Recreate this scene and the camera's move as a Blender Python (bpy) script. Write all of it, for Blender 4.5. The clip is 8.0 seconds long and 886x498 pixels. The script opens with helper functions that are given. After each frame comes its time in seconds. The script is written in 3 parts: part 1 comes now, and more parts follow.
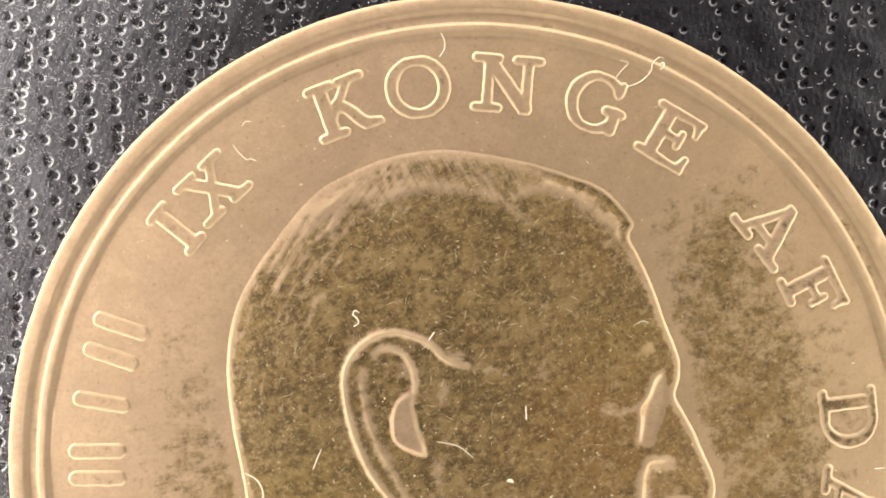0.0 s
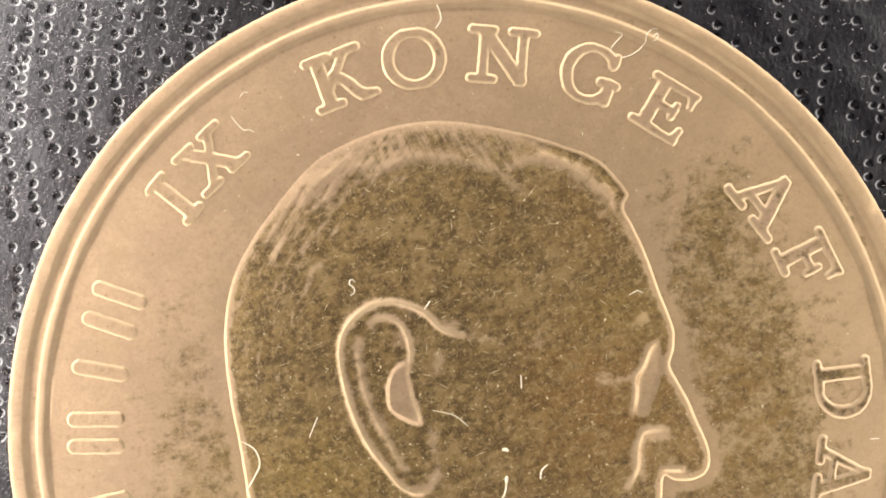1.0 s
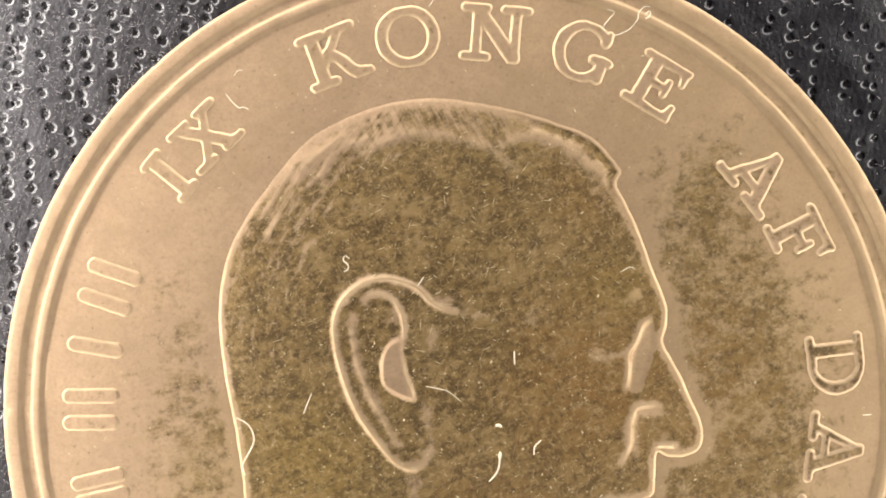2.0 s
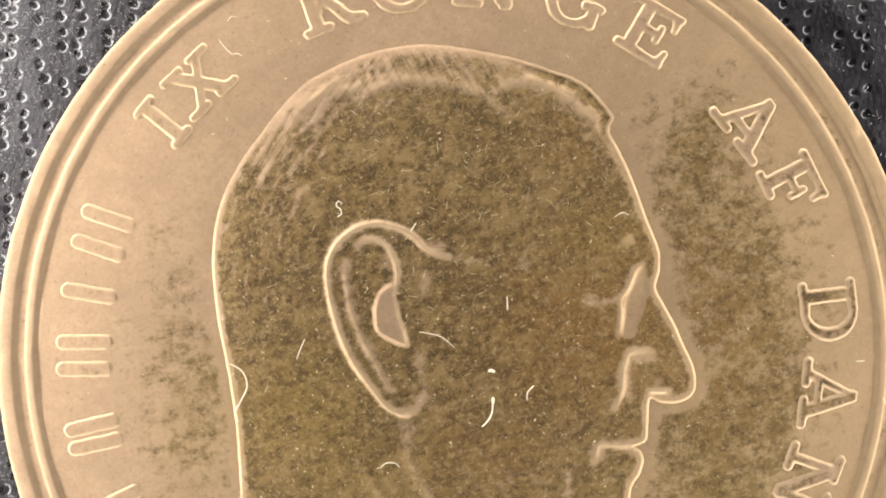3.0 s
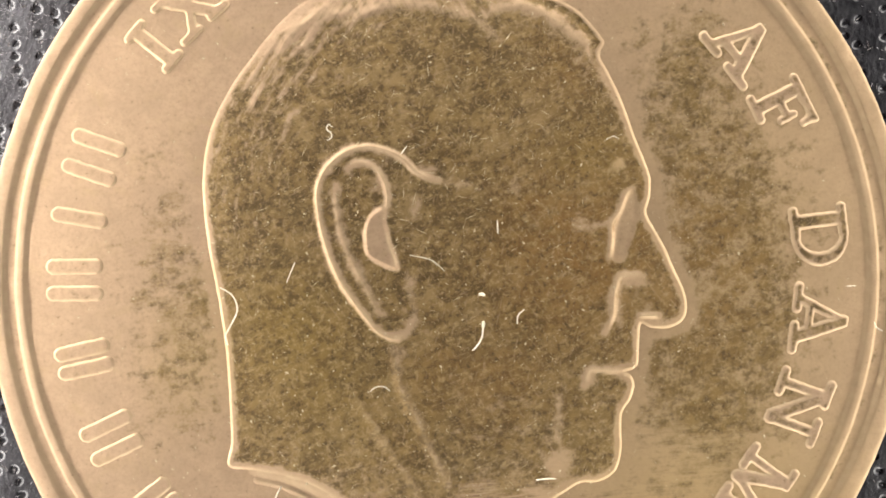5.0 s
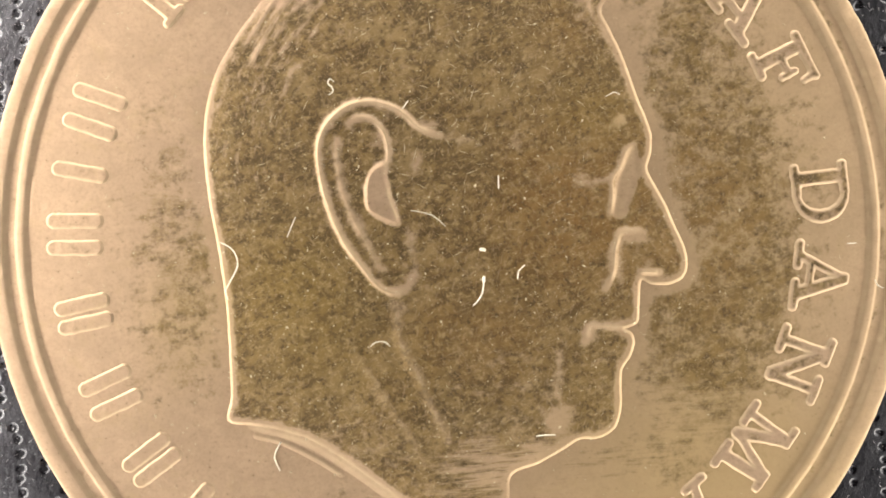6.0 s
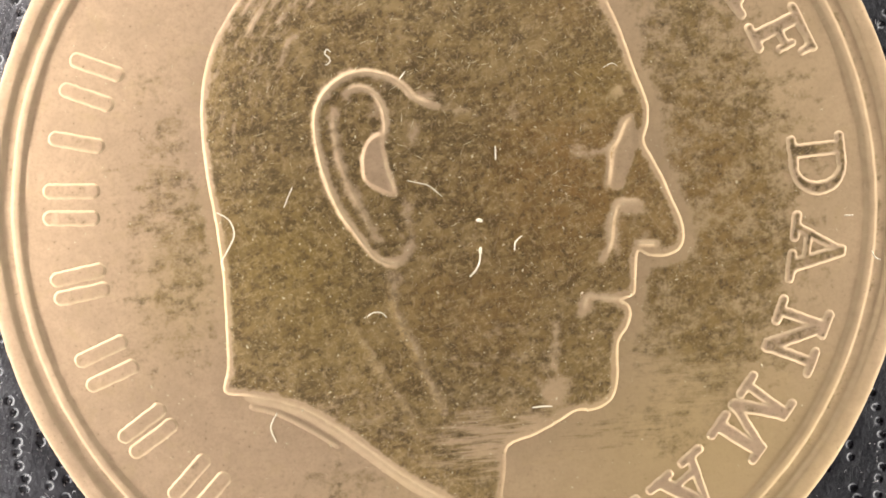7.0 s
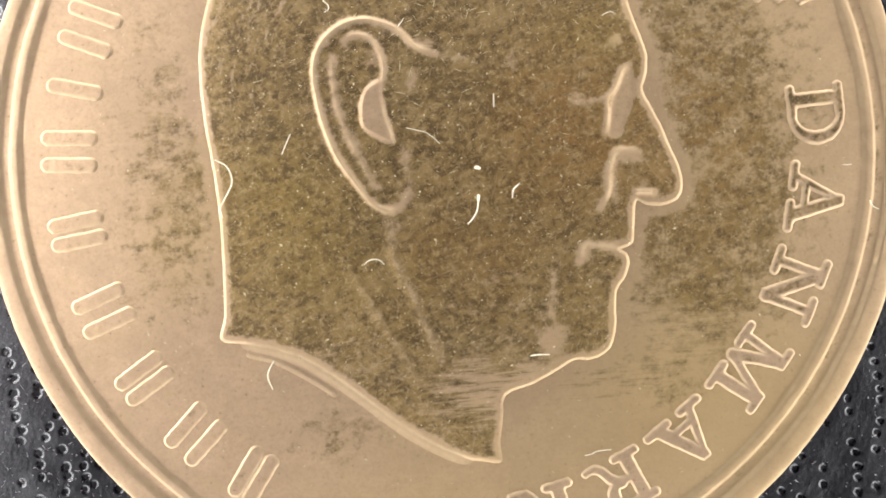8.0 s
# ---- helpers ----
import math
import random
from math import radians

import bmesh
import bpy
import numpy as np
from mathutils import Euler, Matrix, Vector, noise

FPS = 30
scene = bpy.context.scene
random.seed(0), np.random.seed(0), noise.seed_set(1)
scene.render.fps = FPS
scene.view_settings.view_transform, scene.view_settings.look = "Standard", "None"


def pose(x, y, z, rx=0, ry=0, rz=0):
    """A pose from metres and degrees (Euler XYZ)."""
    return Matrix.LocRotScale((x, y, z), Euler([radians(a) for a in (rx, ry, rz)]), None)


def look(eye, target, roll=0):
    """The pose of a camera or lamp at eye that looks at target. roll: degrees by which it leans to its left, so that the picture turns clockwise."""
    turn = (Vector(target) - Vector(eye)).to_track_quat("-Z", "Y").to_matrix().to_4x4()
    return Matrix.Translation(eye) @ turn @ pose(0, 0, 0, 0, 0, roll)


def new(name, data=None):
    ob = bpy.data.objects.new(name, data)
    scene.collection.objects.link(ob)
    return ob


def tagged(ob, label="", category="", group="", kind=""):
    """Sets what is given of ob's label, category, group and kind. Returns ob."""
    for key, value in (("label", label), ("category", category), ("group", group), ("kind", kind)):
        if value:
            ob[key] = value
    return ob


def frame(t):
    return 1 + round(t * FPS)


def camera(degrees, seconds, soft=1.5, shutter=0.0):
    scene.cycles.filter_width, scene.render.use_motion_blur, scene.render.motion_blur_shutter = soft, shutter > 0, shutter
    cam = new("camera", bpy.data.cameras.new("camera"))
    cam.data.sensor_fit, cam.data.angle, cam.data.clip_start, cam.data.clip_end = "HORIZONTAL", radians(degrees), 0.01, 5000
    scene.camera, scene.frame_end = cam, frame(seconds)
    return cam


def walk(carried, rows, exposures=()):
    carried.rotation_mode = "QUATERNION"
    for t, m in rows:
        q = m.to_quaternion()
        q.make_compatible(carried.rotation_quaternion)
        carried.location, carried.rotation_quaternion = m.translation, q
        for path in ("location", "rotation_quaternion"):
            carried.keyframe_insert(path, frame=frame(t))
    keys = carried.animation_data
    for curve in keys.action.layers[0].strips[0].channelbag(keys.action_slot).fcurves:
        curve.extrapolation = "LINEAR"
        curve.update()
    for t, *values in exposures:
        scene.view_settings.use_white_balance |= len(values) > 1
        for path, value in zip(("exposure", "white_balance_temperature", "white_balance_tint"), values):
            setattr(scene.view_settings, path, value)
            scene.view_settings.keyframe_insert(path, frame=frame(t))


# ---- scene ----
# A 31 mm bronze coin on a black pitted leatherette, filmed from 18 mm above. MM is one millimetre.
MM = 0.001

# ---------------------------------------------------------------- camera
cam = camera(80.0, 8.0, soft=1.85)
# seconds, place in millimetres, turn in degrees
PATH = [
    (0.0, -1.198, 7.52, 19.03, -1.272, -0.331, 0.017),
    (0.5, -1.038, 6.837, 19.095, -1.055, -0.198, 0.055),
    (1.0, -0.982, 6.435, 19.183, -0.977, -0.096, 0.066),
    (1.2, -0.955, 6.215, 19.205, -0.945, -0.085, 0.06),
    (2.3, -0.69, 5.096, 19.30, -0.714, -0.036, 0.035),
    (2.5, -0.658, 4.616, 19.306, -0.706, -0.029, 0.045),
    (3.0, -0.493, 3.751, 19.318, -0.679, 0.017, 0.017),
    (3.5, -0.473, 3.147, 19.327, -0.562, 0.009, 0.056),
    (4.0, -0.313, 2.419, 19.335, -0.546, 0.062, -0.008),
    (4.5, -0.247, 1.832, 19.337, -0.438, 0.027, 0.0),
    (5.0, -0.159, 1.131, 19.341, -0.437, 0.045, 0.044),
    (5.2, -0.165, 0.621, 19.342, -0.327, 0.015, 0.116),
    (6.3, -0.19, -0.579, 19.338, -0.305, 0.018, 0.29),
    (6.5, -0.17, -0.727, 19.337, -0.298, 0.021, 0.31),
    (7.0, -0.079, -1.394, 19.326, -0.244, 0.001, 0.374),
    (7.5, -0.069, -2.643, 19.316, -0.162, -0.008, 0.453),
    (8.0, 0.01, -3.195, 19.316, -0.068, 0.0, 0.571),
]
walk(cam, [(t, pose(x * MM, y * MM, z * MM, rx, ry, rz)) for t, x, y, z, rx, ry, rz in PATH],
     exposures=[(0.0, 2.61, 7350, 12), (4.5, 2.5, 7200, 12), (6.5, 2.5, 7200, 12), (8.0, 2.57, 6700, 10)])

# ---------------------------------------------------------------- light
SUN_AZIMUTH, SUN_HEIGHT = 160.0, 45.0      # degrees from +x towards +y, and above the cloth
world = bpy.data.worlds.new("daylight")
scene.world = world
world.use_nodes = True
wn = world.node_tree
sky = wn.nodes.new("ShaderNodeTexSky")
sky.sky_type = "NISHITA"
sky.sun_disc = False
sky.sun_elevation = radians(SUN_HEIGHT)
sky.sun_rotation = radians(90.0 - SUN_AZIMUTH)
sky.dust_density, sky.ozone_density, sky.air_density = 0.5, 0.0, 1.5
haze = wn.nodes.new("ShaderNodeHueSaturation")        # a veiled, whitish sky
haze.inputs["Saturation"].default_value = 0.1
wn.links.new(sky.outputs[0], haze.inputs["Color"])
wn.links.new(haze.outputs[0], wn.nodes["Background"].inputs[0])
wn.nodes["Background"].inputs[1].default_value = 0.15
sun = new("sun", bpy.data.lights.new("sun", "SUN"))
sun.data.energy, sun.data.angle, sun.data.color = 0.2, radians(25), (1.0, 0.98, 0.96)
a, e = radians(SUN_AZIMUTH), radians(SUN_HEIGHT)
sun.matrix_world = look((0.3 * math.cos(a) * math.cos(e), 0.3 * math.sin(a) * math.cos(e), 0.3 * math.sin(e)), (0, 0, 0))
SHADE = (-46.0, 49.0, -44.0, 44.0, 29.0, 37.0)     # the unseen slab added over the coin to block light: from and to along x, y and z, in millimetres


# ---------------------------------------------------------------- materials
class Nodes:
    """Short hand for a node material."""

    def __init__(self, name):
        self.mat = bpy.data.materials.new(name)
        self.mat.use_nodes = True
        self.tree = self.mat.node_tree
        self.bsdf = self.tree.nodes["Principled BSDF"]

    def put(self, socket, value):
        if hasattr(value, "links"):
            self.tree.links.new(value, socket)
        else:
            socket.default_value = value

    def node(self, kind, props=(), **inputs):
        n = self.tree.nodes.new(kind)
        for key, value in props:
            if key == "operation":
                n.operation = value
            elif key == "attribute_name":
                n.attribute_name = value
            elif key == "feature":
                n.feature = value
        for key, value in inputs.items():
            self.put(n.inputs[int(key[1:])] if key[0] == "_" else n.inputs[key], value)
        return n

    def coords(self, stretch=(1, 1, 1), turn=0.0):
        c = self.tree.nodes.new("ShaderNodeNewGeometry")
        m = self.tree.nodes.new("ShaderNodeMapping")
        m.vector_type = "TEXTURE"            # turns first, then stretches
        m.inputs["Scale"].default_value = [0.001 / s for s in stretch]
        m.inputs["Rotation"].default_value = (0, 0, radians(turn))
        self.tree.links.new(c.outputs["Position"], m.inputs["Vector"])
        return m.outputs[0]

    def noise(self, scale, detail=3.0, rough=0.55, stretch=(1, 1, 1), turn=0.0, warp=0.0):
        """Noise with features of 1 / scale millimetres."""
        n = self.node("ShaderNodeTexNoise", Vector=self.coords(stretch, turn), Scale=scale, Detail=detail, Roughness=rough, Distortion=warp)
        return n.outputs[0]

    def math(self, op, x, y=0.0):
        return self.node("ShaderNodeMath", (("operation", op),), _0=x, _1=y).outputs[0]

    def step(self, value, lo, hi, out0=0.0, out1=1.0):
        n = self.node("ShaderNodeMapRange")
        n.interpolation_type = "SMOOTHSTEP"
        for i, v in enumerate((value, lo, hi, out0, out1)):
            self.put(n.inputs[i], v)
        return n.outputs[0]

    def mix(self, f, x, y):
        n = self.tree.nodes.new("ShaderNodeMix")
        n.data_type = "RGBA"
        for i, v in ((0, f), (6, x), (7, y)):
            self.put(n.inputs[i], v)
        return n.outputs[2]

    def attribute(self, name):
        return self.node("ShaderNodeAttribute", (("attribute_name", name),)).outputs["Fac"]

    def bump(self, height, distance, strength=1.0, normal=None):
        n = self.node("ShaderNodeBump", Height=height, Distance=distance * MM, Strength=strength)
        if normal:
            self.tree.links.new(normal, n.inputs["Normal"])
        return n.outputs[0]


def coin_metal():
    m = Nodes("aluminium_bronze")
    tarnish, wear = m.attribute("tarnish"), m.attribute("wear")
    ochre, russet, brushed = m.attribute("ochre"), m.attribute("russet"), m.attribute("brushed")
    broad = m.noise(0.6, 3.0, 0.55, (1, 1, 1), 0, 0.6)
    mottle = m.noise(1.5, 6.0, 0.62, (1.0, 1.25, 1), 20, 0.15)
    grain = m.noise(4.2, 4.0, 0.66)
    hair_a = m.noise(2.0, 2.0, 0.6, (1.2, 9.0, 1), 24, 0.0)
    hair_b = m.noise(2.0, 2.0, 0.6, (1.2, 9.0, 1), -52, 0.0)
    hair_c = m.noise(1.5, 2.0, 0.6, (1.2, 8.0, 1), 80, 0.0)
    streak = m.noise(1.6, 4.0, 0.62, (0.55, 5.0, 1), 5, 0.15)
    combed = m.noise(1.5, 4.0, 0.62, (0.5, 4.0, 1), -62, 0.25)
    swept = m.noise(1.5, 4.0, 0.62, (0.5, 4.0, 1), 56, 0.25)
    # tarnish sits in blotches: the more of a place is tarnished, the more of the blotches close up; below the neck it was brushed off in streaks
    blotch = m.math("ADD", m.math("MULTIPLY", mottle, 0.50), m.math("MULTIPLY", broad, 0.14))
    blotch = m.math("ADD", blotch, m.math("MULTIPLY", grain, 0.36))
    mixed = m.node("ShaderNodeMix", (), _0=m.math("MULTIPLY", brushed, 0.75), _2=blotch, _3=streak).outputs[0]
    mixed = m.node("ShaderNodeMix", (), _0=m.math("MULTIPLY", m.attribute("combed"), 0.42), _2=mixed, _3=combed).outputs[0]
    mixed = m.node("ShaderNodeMix", (), _0=m.math("MULTIPLY", m.attribute("swept"), 0.4), _2=mixed, _3=swept).outputs[0]
    edge = m.math("SUBTRACT", 0.70, m.math("MULTIPLY", tarnish, 0.34))
    dark = m.step(m.math("SUBTRACT", mixed, edge), -0.12, 0.085)
    dark = m.math("MULTIPLY", dark, m.step(tarnish, 0.03, 0.22))
    worn = m.math("ADD", m.math("ADD", m.step(hair_a, 0.60, 0.70), m.step(hair_b, 0.61, 0.70)), m.step(hair_c, 0.62, 0.72))
    dark = m.math("MULTIPLY", dark, m.math("SUBTRACT", 1.0, m.math("MULTIPLY", m.math("MINIMUM", worn, 1.0), 0.32)))
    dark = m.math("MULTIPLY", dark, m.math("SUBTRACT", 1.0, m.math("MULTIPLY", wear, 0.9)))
    # bare metal, dulled unevenly
    clean = m.mix(m.step(broad, 0.3, 0.7), (0.50, 0.352, 0.232, 1), (0.57, 0.402, 0.265, 1))
    clean = m.mix(m.step(m.noise(2.6, 4.0, 0.65), 0.35, 0.75, 0.0, 0.35), clean, (0.41, 0.28, 0.178, 1))
    clean = m.mix(m.step(m.noise(8.0, 4.0, 0.7), 0.42, 0.70, 0.0, 0.4), clean, (0.37, 0.25, 0.155, 1))
    clean = m.mix(m.step(m.noise(0.9, 3.0, 0.6, (1, 1, 1), 0, 1.0), 0.52, 0.72, 0.0, 0.3), clean, (0.50, 0.36, 0.20, 1))
    clean = m.mix(m.math("MULTIPLY", m.step(m.noise(8.0, 1.0, 0.5), 0.73, 0.79), 0.6), clean, (0.22, 0.14, 0.075, 1))
    clean = m.mix(m.math("MULTIPLY", ochre, 0.8), clean, (0.54, 0.385, 0.175, 1))        # a thin yellowish film, with the lens's warmer cast towards +x painted in
    # edge glints painted in as paler metal, over the real wear
    edge_glint = m.math("MULTIPLY", wear, m.step(m.noise(4.0, 3.0), 0.25, 0.6, 0.35, 1.0))
    clean = m.mix(edge_glint, clean, (0.66, 0.50, 0.32, 1))
    # tarnish: deep brown to olive, ochre and russet where it is thinner, flecked with paler grains
    tone = m.noise(2.2, 6.0, 0.66, (1, 1.3, 1), 15, 0.15)
    film = m.mix(m.step(tone, 0.36, 0.62), (0.104, 0.064, 0.022, 1), (0.264, 0.170, 0.068, 1))
    film = m.mix(m.step(broad, 0.42, 0.66, 0.0, 0.5), film, (0.135, 0.092, 0.040, 1))
    film = m.mix(m.step(m.noise(0.85, 4.0, 0.62, (1, 1.4, 1), 30, 0.4), 0.47, 0.68, 0.0, 0.6), film, (0.37, 0.25, 0.115, 1))
    film = m.mix(m.math("MULTIPLY", ochre, m.step(tone, 0.3, 0.6, 0.25, 0.7)), film, (0.275, 0.178, 0.052, 1))
    film = m.mix(m.math("MULTIPLY", russet, m.step(mottle, 0.35, 0.6, 0.4, 0.85)), film, (0.275, 0.15, 0.047, 1))
    film = m.mix(m.step(m.noise(5.5, 4.0, 0.62), 0.32, 0.48, 0.65, 0.0), film, (0.075, 0.047, 0.018, 1))
    film = m.mix(m.step(m.noise(7.0, 3.0, 0.6), 0.57, 0.70, 0.0, 0.6), film, (0.43, 0.31, 0.175, 1))
    film = m.mix(m.step(m.noise(4.2, 5.0, 0.7, (1, 1.3, 1), 20, 0.15), 0.52, 0.67, 0.0, 0.9), film, (0.38, 0.264, 0.124, 1))
    m.put(m.bsdf.inputs["Base Color"], m.mix(dark, clean, film))
    m.put(m.bsdf.inputs["Metallic"], m.step(dark, 0, 1, 0.85, 0.6))
    m.put(m.bsdf.inputs["Roughness"], m.step(dark, 0, 1, 0.58, 0.62))
    b = m.bump(grain, 0.012, 0.4)
    b = m.bump(hair_a, 0.010, 0.3, b)
    b = m.bump(hair_b, 0.010, 0.25, b)
    m.put(m.bsdf.inputs["Normal"], m.bump(m.noise(0.8, 2.0), 0.05, 0.25, b))
    return m.mat


def leatherette():
    m = Nodes("black_leatherette")
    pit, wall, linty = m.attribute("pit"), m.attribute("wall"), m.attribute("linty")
    n1 = m.noise(5.0, 4.0, 0.6, (1, 1, 1), 0, 0.8)
    n2 = m.noise(14.0, 3.0, 0.65)
    n3 = m.noise(0.5, 3.0)
    fibre = m.noise(4.0, 2.0, 0.55, (1.0, 3.5, 1), 70, 1.2)
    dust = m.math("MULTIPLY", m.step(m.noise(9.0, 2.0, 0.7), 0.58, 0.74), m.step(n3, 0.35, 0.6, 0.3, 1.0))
    # the sheen on the cloth's bright side is put into colour along with the lint
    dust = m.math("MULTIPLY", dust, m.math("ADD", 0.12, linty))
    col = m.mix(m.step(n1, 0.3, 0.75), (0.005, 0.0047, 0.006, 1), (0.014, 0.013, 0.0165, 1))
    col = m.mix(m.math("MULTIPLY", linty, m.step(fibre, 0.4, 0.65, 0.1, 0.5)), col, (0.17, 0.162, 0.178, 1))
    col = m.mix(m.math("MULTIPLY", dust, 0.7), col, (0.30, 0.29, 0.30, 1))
    # floors of the pits painted near black, as the shade inside them
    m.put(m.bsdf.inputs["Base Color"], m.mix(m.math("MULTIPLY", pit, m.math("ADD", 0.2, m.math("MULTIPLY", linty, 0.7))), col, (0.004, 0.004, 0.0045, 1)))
    m.put(m.bsdf.inputs["Roughness"], m.math("SUBTRACT", m.step(n1, 0.25, 0.75, 0.31, 0.46), m.math("MULTIPLY", wall, 0.16)))
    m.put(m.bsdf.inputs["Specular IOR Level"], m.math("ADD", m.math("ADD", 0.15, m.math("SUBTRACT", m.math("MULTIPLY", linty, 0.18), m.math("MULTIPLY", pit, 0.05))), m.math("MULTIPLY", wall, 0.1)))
    m.put(m.bsdf.inputs["Coat Weight"], m.math("MULTIPLY", wall, m.math("ADD", 0.4, m.math("MULTIPLY", linty, 0.5))))                 # the walls of the pits are pressed smooth, and glossed more on one side to brighten their glints
    m.put(m.bsdf.inputs["Coat Roughness"], 0.2)
    m.put(m.bsdf.inputs["Coat IOR"], 1.6)
    m.put(m.bsdf.inputs["Specular Tint"], (0.90, 0.89, 1.0, 1))
    fuzz = m.math("MULTIPLY", m.step(n3, 0.35, 0.65, 0.5, 1.0), m.math("SUBTRACT", 1.0, m.math("MULTIPLY", m.math("MAXIMUM", pit, wall), 0.85)))
    b = m.bump(n1, 0.04, m.math("MULTIPLY", fuzz, 0.6))
    b = m.bump(fibre, 0.02, fuzz, b)
    m.put(m.bsdf.inputs["Normal"], m.bump(n2, 0.02, fuzz, b))
    return m.mat


def plain(name, colour, rough, sheen=0.0):
    m = Nodes(name)
    n = m.noise(12.0, 2.0)
    dim = tuple(0.8 * c for c in colour)
    m.put(m.bsdf.inputs["Base Color"], m.mix(n, (*colour, 1), (*dim, 1)))
    m.put(m.bsdf.inputs["Roughness"], rough)
    m.put(m.bsdf.inputs["Sheen Weight"], sheen)
    return m.mat


METAL = coin_metal()
CLOTH = leatherette()
LINT = plain("pale_lint", (0.86, 0.78, 0.60), 0.6, 0.3)
FUZZ = plain("grey_fuzz", (0.60, 0.58, 0.61), 0.6, 0.2)
BLOCKER = plain("dark_blocker", (0.03, 0.03, 0.032), 0.45)
DUST = plain("pale_dust", (0.66, 0.54, 0.34), 0.7)


# ---------------------------------------------------------------- shape tools (all in millimetres)
def smooth(x, lo, hi):
    t = np.clip((x - lo) / (hi - lo), 0.0, 1.0)
    return t * t * (3 - 2 * t)


def spline(points, closed=False, steps=6):
    """A Catmull-Rom curve through a few control points."""
    p = np.array(points, float)
    n = len(p)
    out = []
    for i in range(n if closed else n - 1):
        if closed:
            a0, a1, a2, a3 = p[i - 1], p[i], p[(i + 1) % n], p[(i + 2) % n]
        else:
            a0, a1, a2, a3 = p[max(i - 1, 0)], p[i], p[i + 1], p[min(i + 2, n - 1)]
        for s in np.arange(steps) / steps:
            out.append(0.5 * (2 * a1 + (a2 - a0) * s + (2 * a0 - 5 * a1 + 4 * a2 - a3) * s * s + (3 * a1 - a0 - 3 * a2 + a3) * s ** 3))
    if not closed:
        out.append(p[-1])
    return np.array(out)


def away(x, y, line, closed=False, widths=None):
    """The distance of places from a line, less its half width where that is given."""
    best = np.full(x.shape, 1e9)
    n = len(line)
    for i in range(n if closed else n - 1):
        (ax, ay), (bx, by) = line[i], line[(i + 1) % n]
        dx, dy = bx - ax, by - ay
        s = np.clip(((x - ax) * dx + (y - ay) * dy) / max(dx * dx + dy * dy, 1e-12), 0, 1)
        d = np.hypot(x - ax - s * dx, y - ay - s * dy)
        if widths is not None:
            d = d - (widths[i] + (widths[(i + 1) % n] - widths[i]) * s)
        best = np.minimum(best, d)
    return best


def inside(x, y, line):
    """How deep places lie within a closed outline; outside it is negative."""
    odd = np.zeros(x.shape, bool)
    n = len(line)
    for i in range(n):
        (ax, ay), (bx, by) = line[i], line[(i + 1) % n]
        if ay != by:
            odd ^= ((ay > y) != (by > y)) & (x < (bx - ax) * (y - ay) / (by - ay) + ax)
    return np.where(odd, 1, -1) * away(x, y, line, True)


def ripple(x, y, size, seed):
    """Smooth, aimless unevenness between about -1 and 1, made of waves about that long."""
    r = np.random.RandomState(seed)
    out = np.zeros(np.broadcast(x, y).shape)
    for _ in range(9):
        turn, wave, phase = r.uniform(0, 6.283), size * r.uniform(0.6, 1.6), r.uniform(0, 6.283)
        out += np.sin((x * math.cos(turn) + y * math.sin(turn)) * 6.283 / wave + phase)
    return out / 4.0


def sheet_mesh(name, xs, ys, height, keep, **layers):
    """A relief over a grid: the cells whose corners are all kept."""
    ny, nx = height.shape
    cell = keep[:-1, :-1] & keep[1:, :-1] & keep[:-1, 1:] & keep[1:, 1:]
    idx = np.arange(nx * ny).reshape(ny, nx)
    faces = np.stack([idx[:-1, :-1][cell], idx[:-1, 1:][cell], idx[1:, 1:][cell], idx[1:, :-1][cell]], 1)
    used, faces = np.unique(faces, return_inverse=True)
    faces = faces.reshape(-1, 4)
    gx, gy = np.meshgrid(xs, ys)
    co = np.stack([gx.ravel()[used], gy.ravel()[used], height.ravel()[used]], 1) * MM
    return quads_mesh(name, co, faces, **{key: value.ravel()[used] for key, value in layers.items()})


def quads_mesh(name, co, faces, **layers):
    me = bpy.data.meshes.new(name)
    me.vertices.add(len(co))
    me.vertices.foreach_set("co", np.asarray(co, np.float32).ravel())
    me.loops.add(faces.size)
    me.loops.foreach_set("vertex_index", faces.ravel().astype(np.int32))
    me.polygons.add(len(faces))
    me.polygons.foreach_set("loop_start", np.arange(0, faces.size, 4, dtype=np.int32))
    me.polygons.foreach_set("use_smooth", np.ones(len(faces), bool))
    for key, values in layers.items():
        layer = me.attributes.new(key, "FLOAT", "POINT")
        layer.data.foreach_set("value", np.asarray(values, np.float32))
    me.update(calc_edges=True)
    me.validate()
    return me


def part(name, mesh, material, parent, label=""):
    ob = new(name, mesh)
    if not mesh.materials:
        mesh.materials.append(material)
    ob.parent = parent
    return tagged(ob, label) if label else ob


# ---------------------------------------------------------------- the outline of the relief
FIELD = 1.52                               # height of the coin's flat field over the cloth
NAPE = [(-7.44, -6.35), (-7.33, -5.54), (-7.39, -4.03), (-7.49, -2.52), (-7.76, -0.63), (-8.08, 1.07), (-8.29, 3.2), (-8.07, 5.02), (-7.41, 6.43), (-6.75, 7.38)]
CROWN = [(-6.0, 8.34), (-5.15, 9.18), (-4.11, 9.75), (-2.98, 10.19), (-1.86, 10.41), (-0.73, 10.45), (0.59, 10.27), (1.9, 10.0), (3.13, 9.6), (4.12, 9.22), (4.69, 8.74), (5.12, 8.22), (5.27, 7.9)]
BROW = [(5.11, 7.53), (5.44, 6.87), (5.88, 5.89), (6.3, 4.71), (6.64, 3.89), (6.82, 3.29), (6.78, 2.72), (6.67, 2.23), (6.94, 1.7), (7.32, 1.02), (7.61, 0.35)]
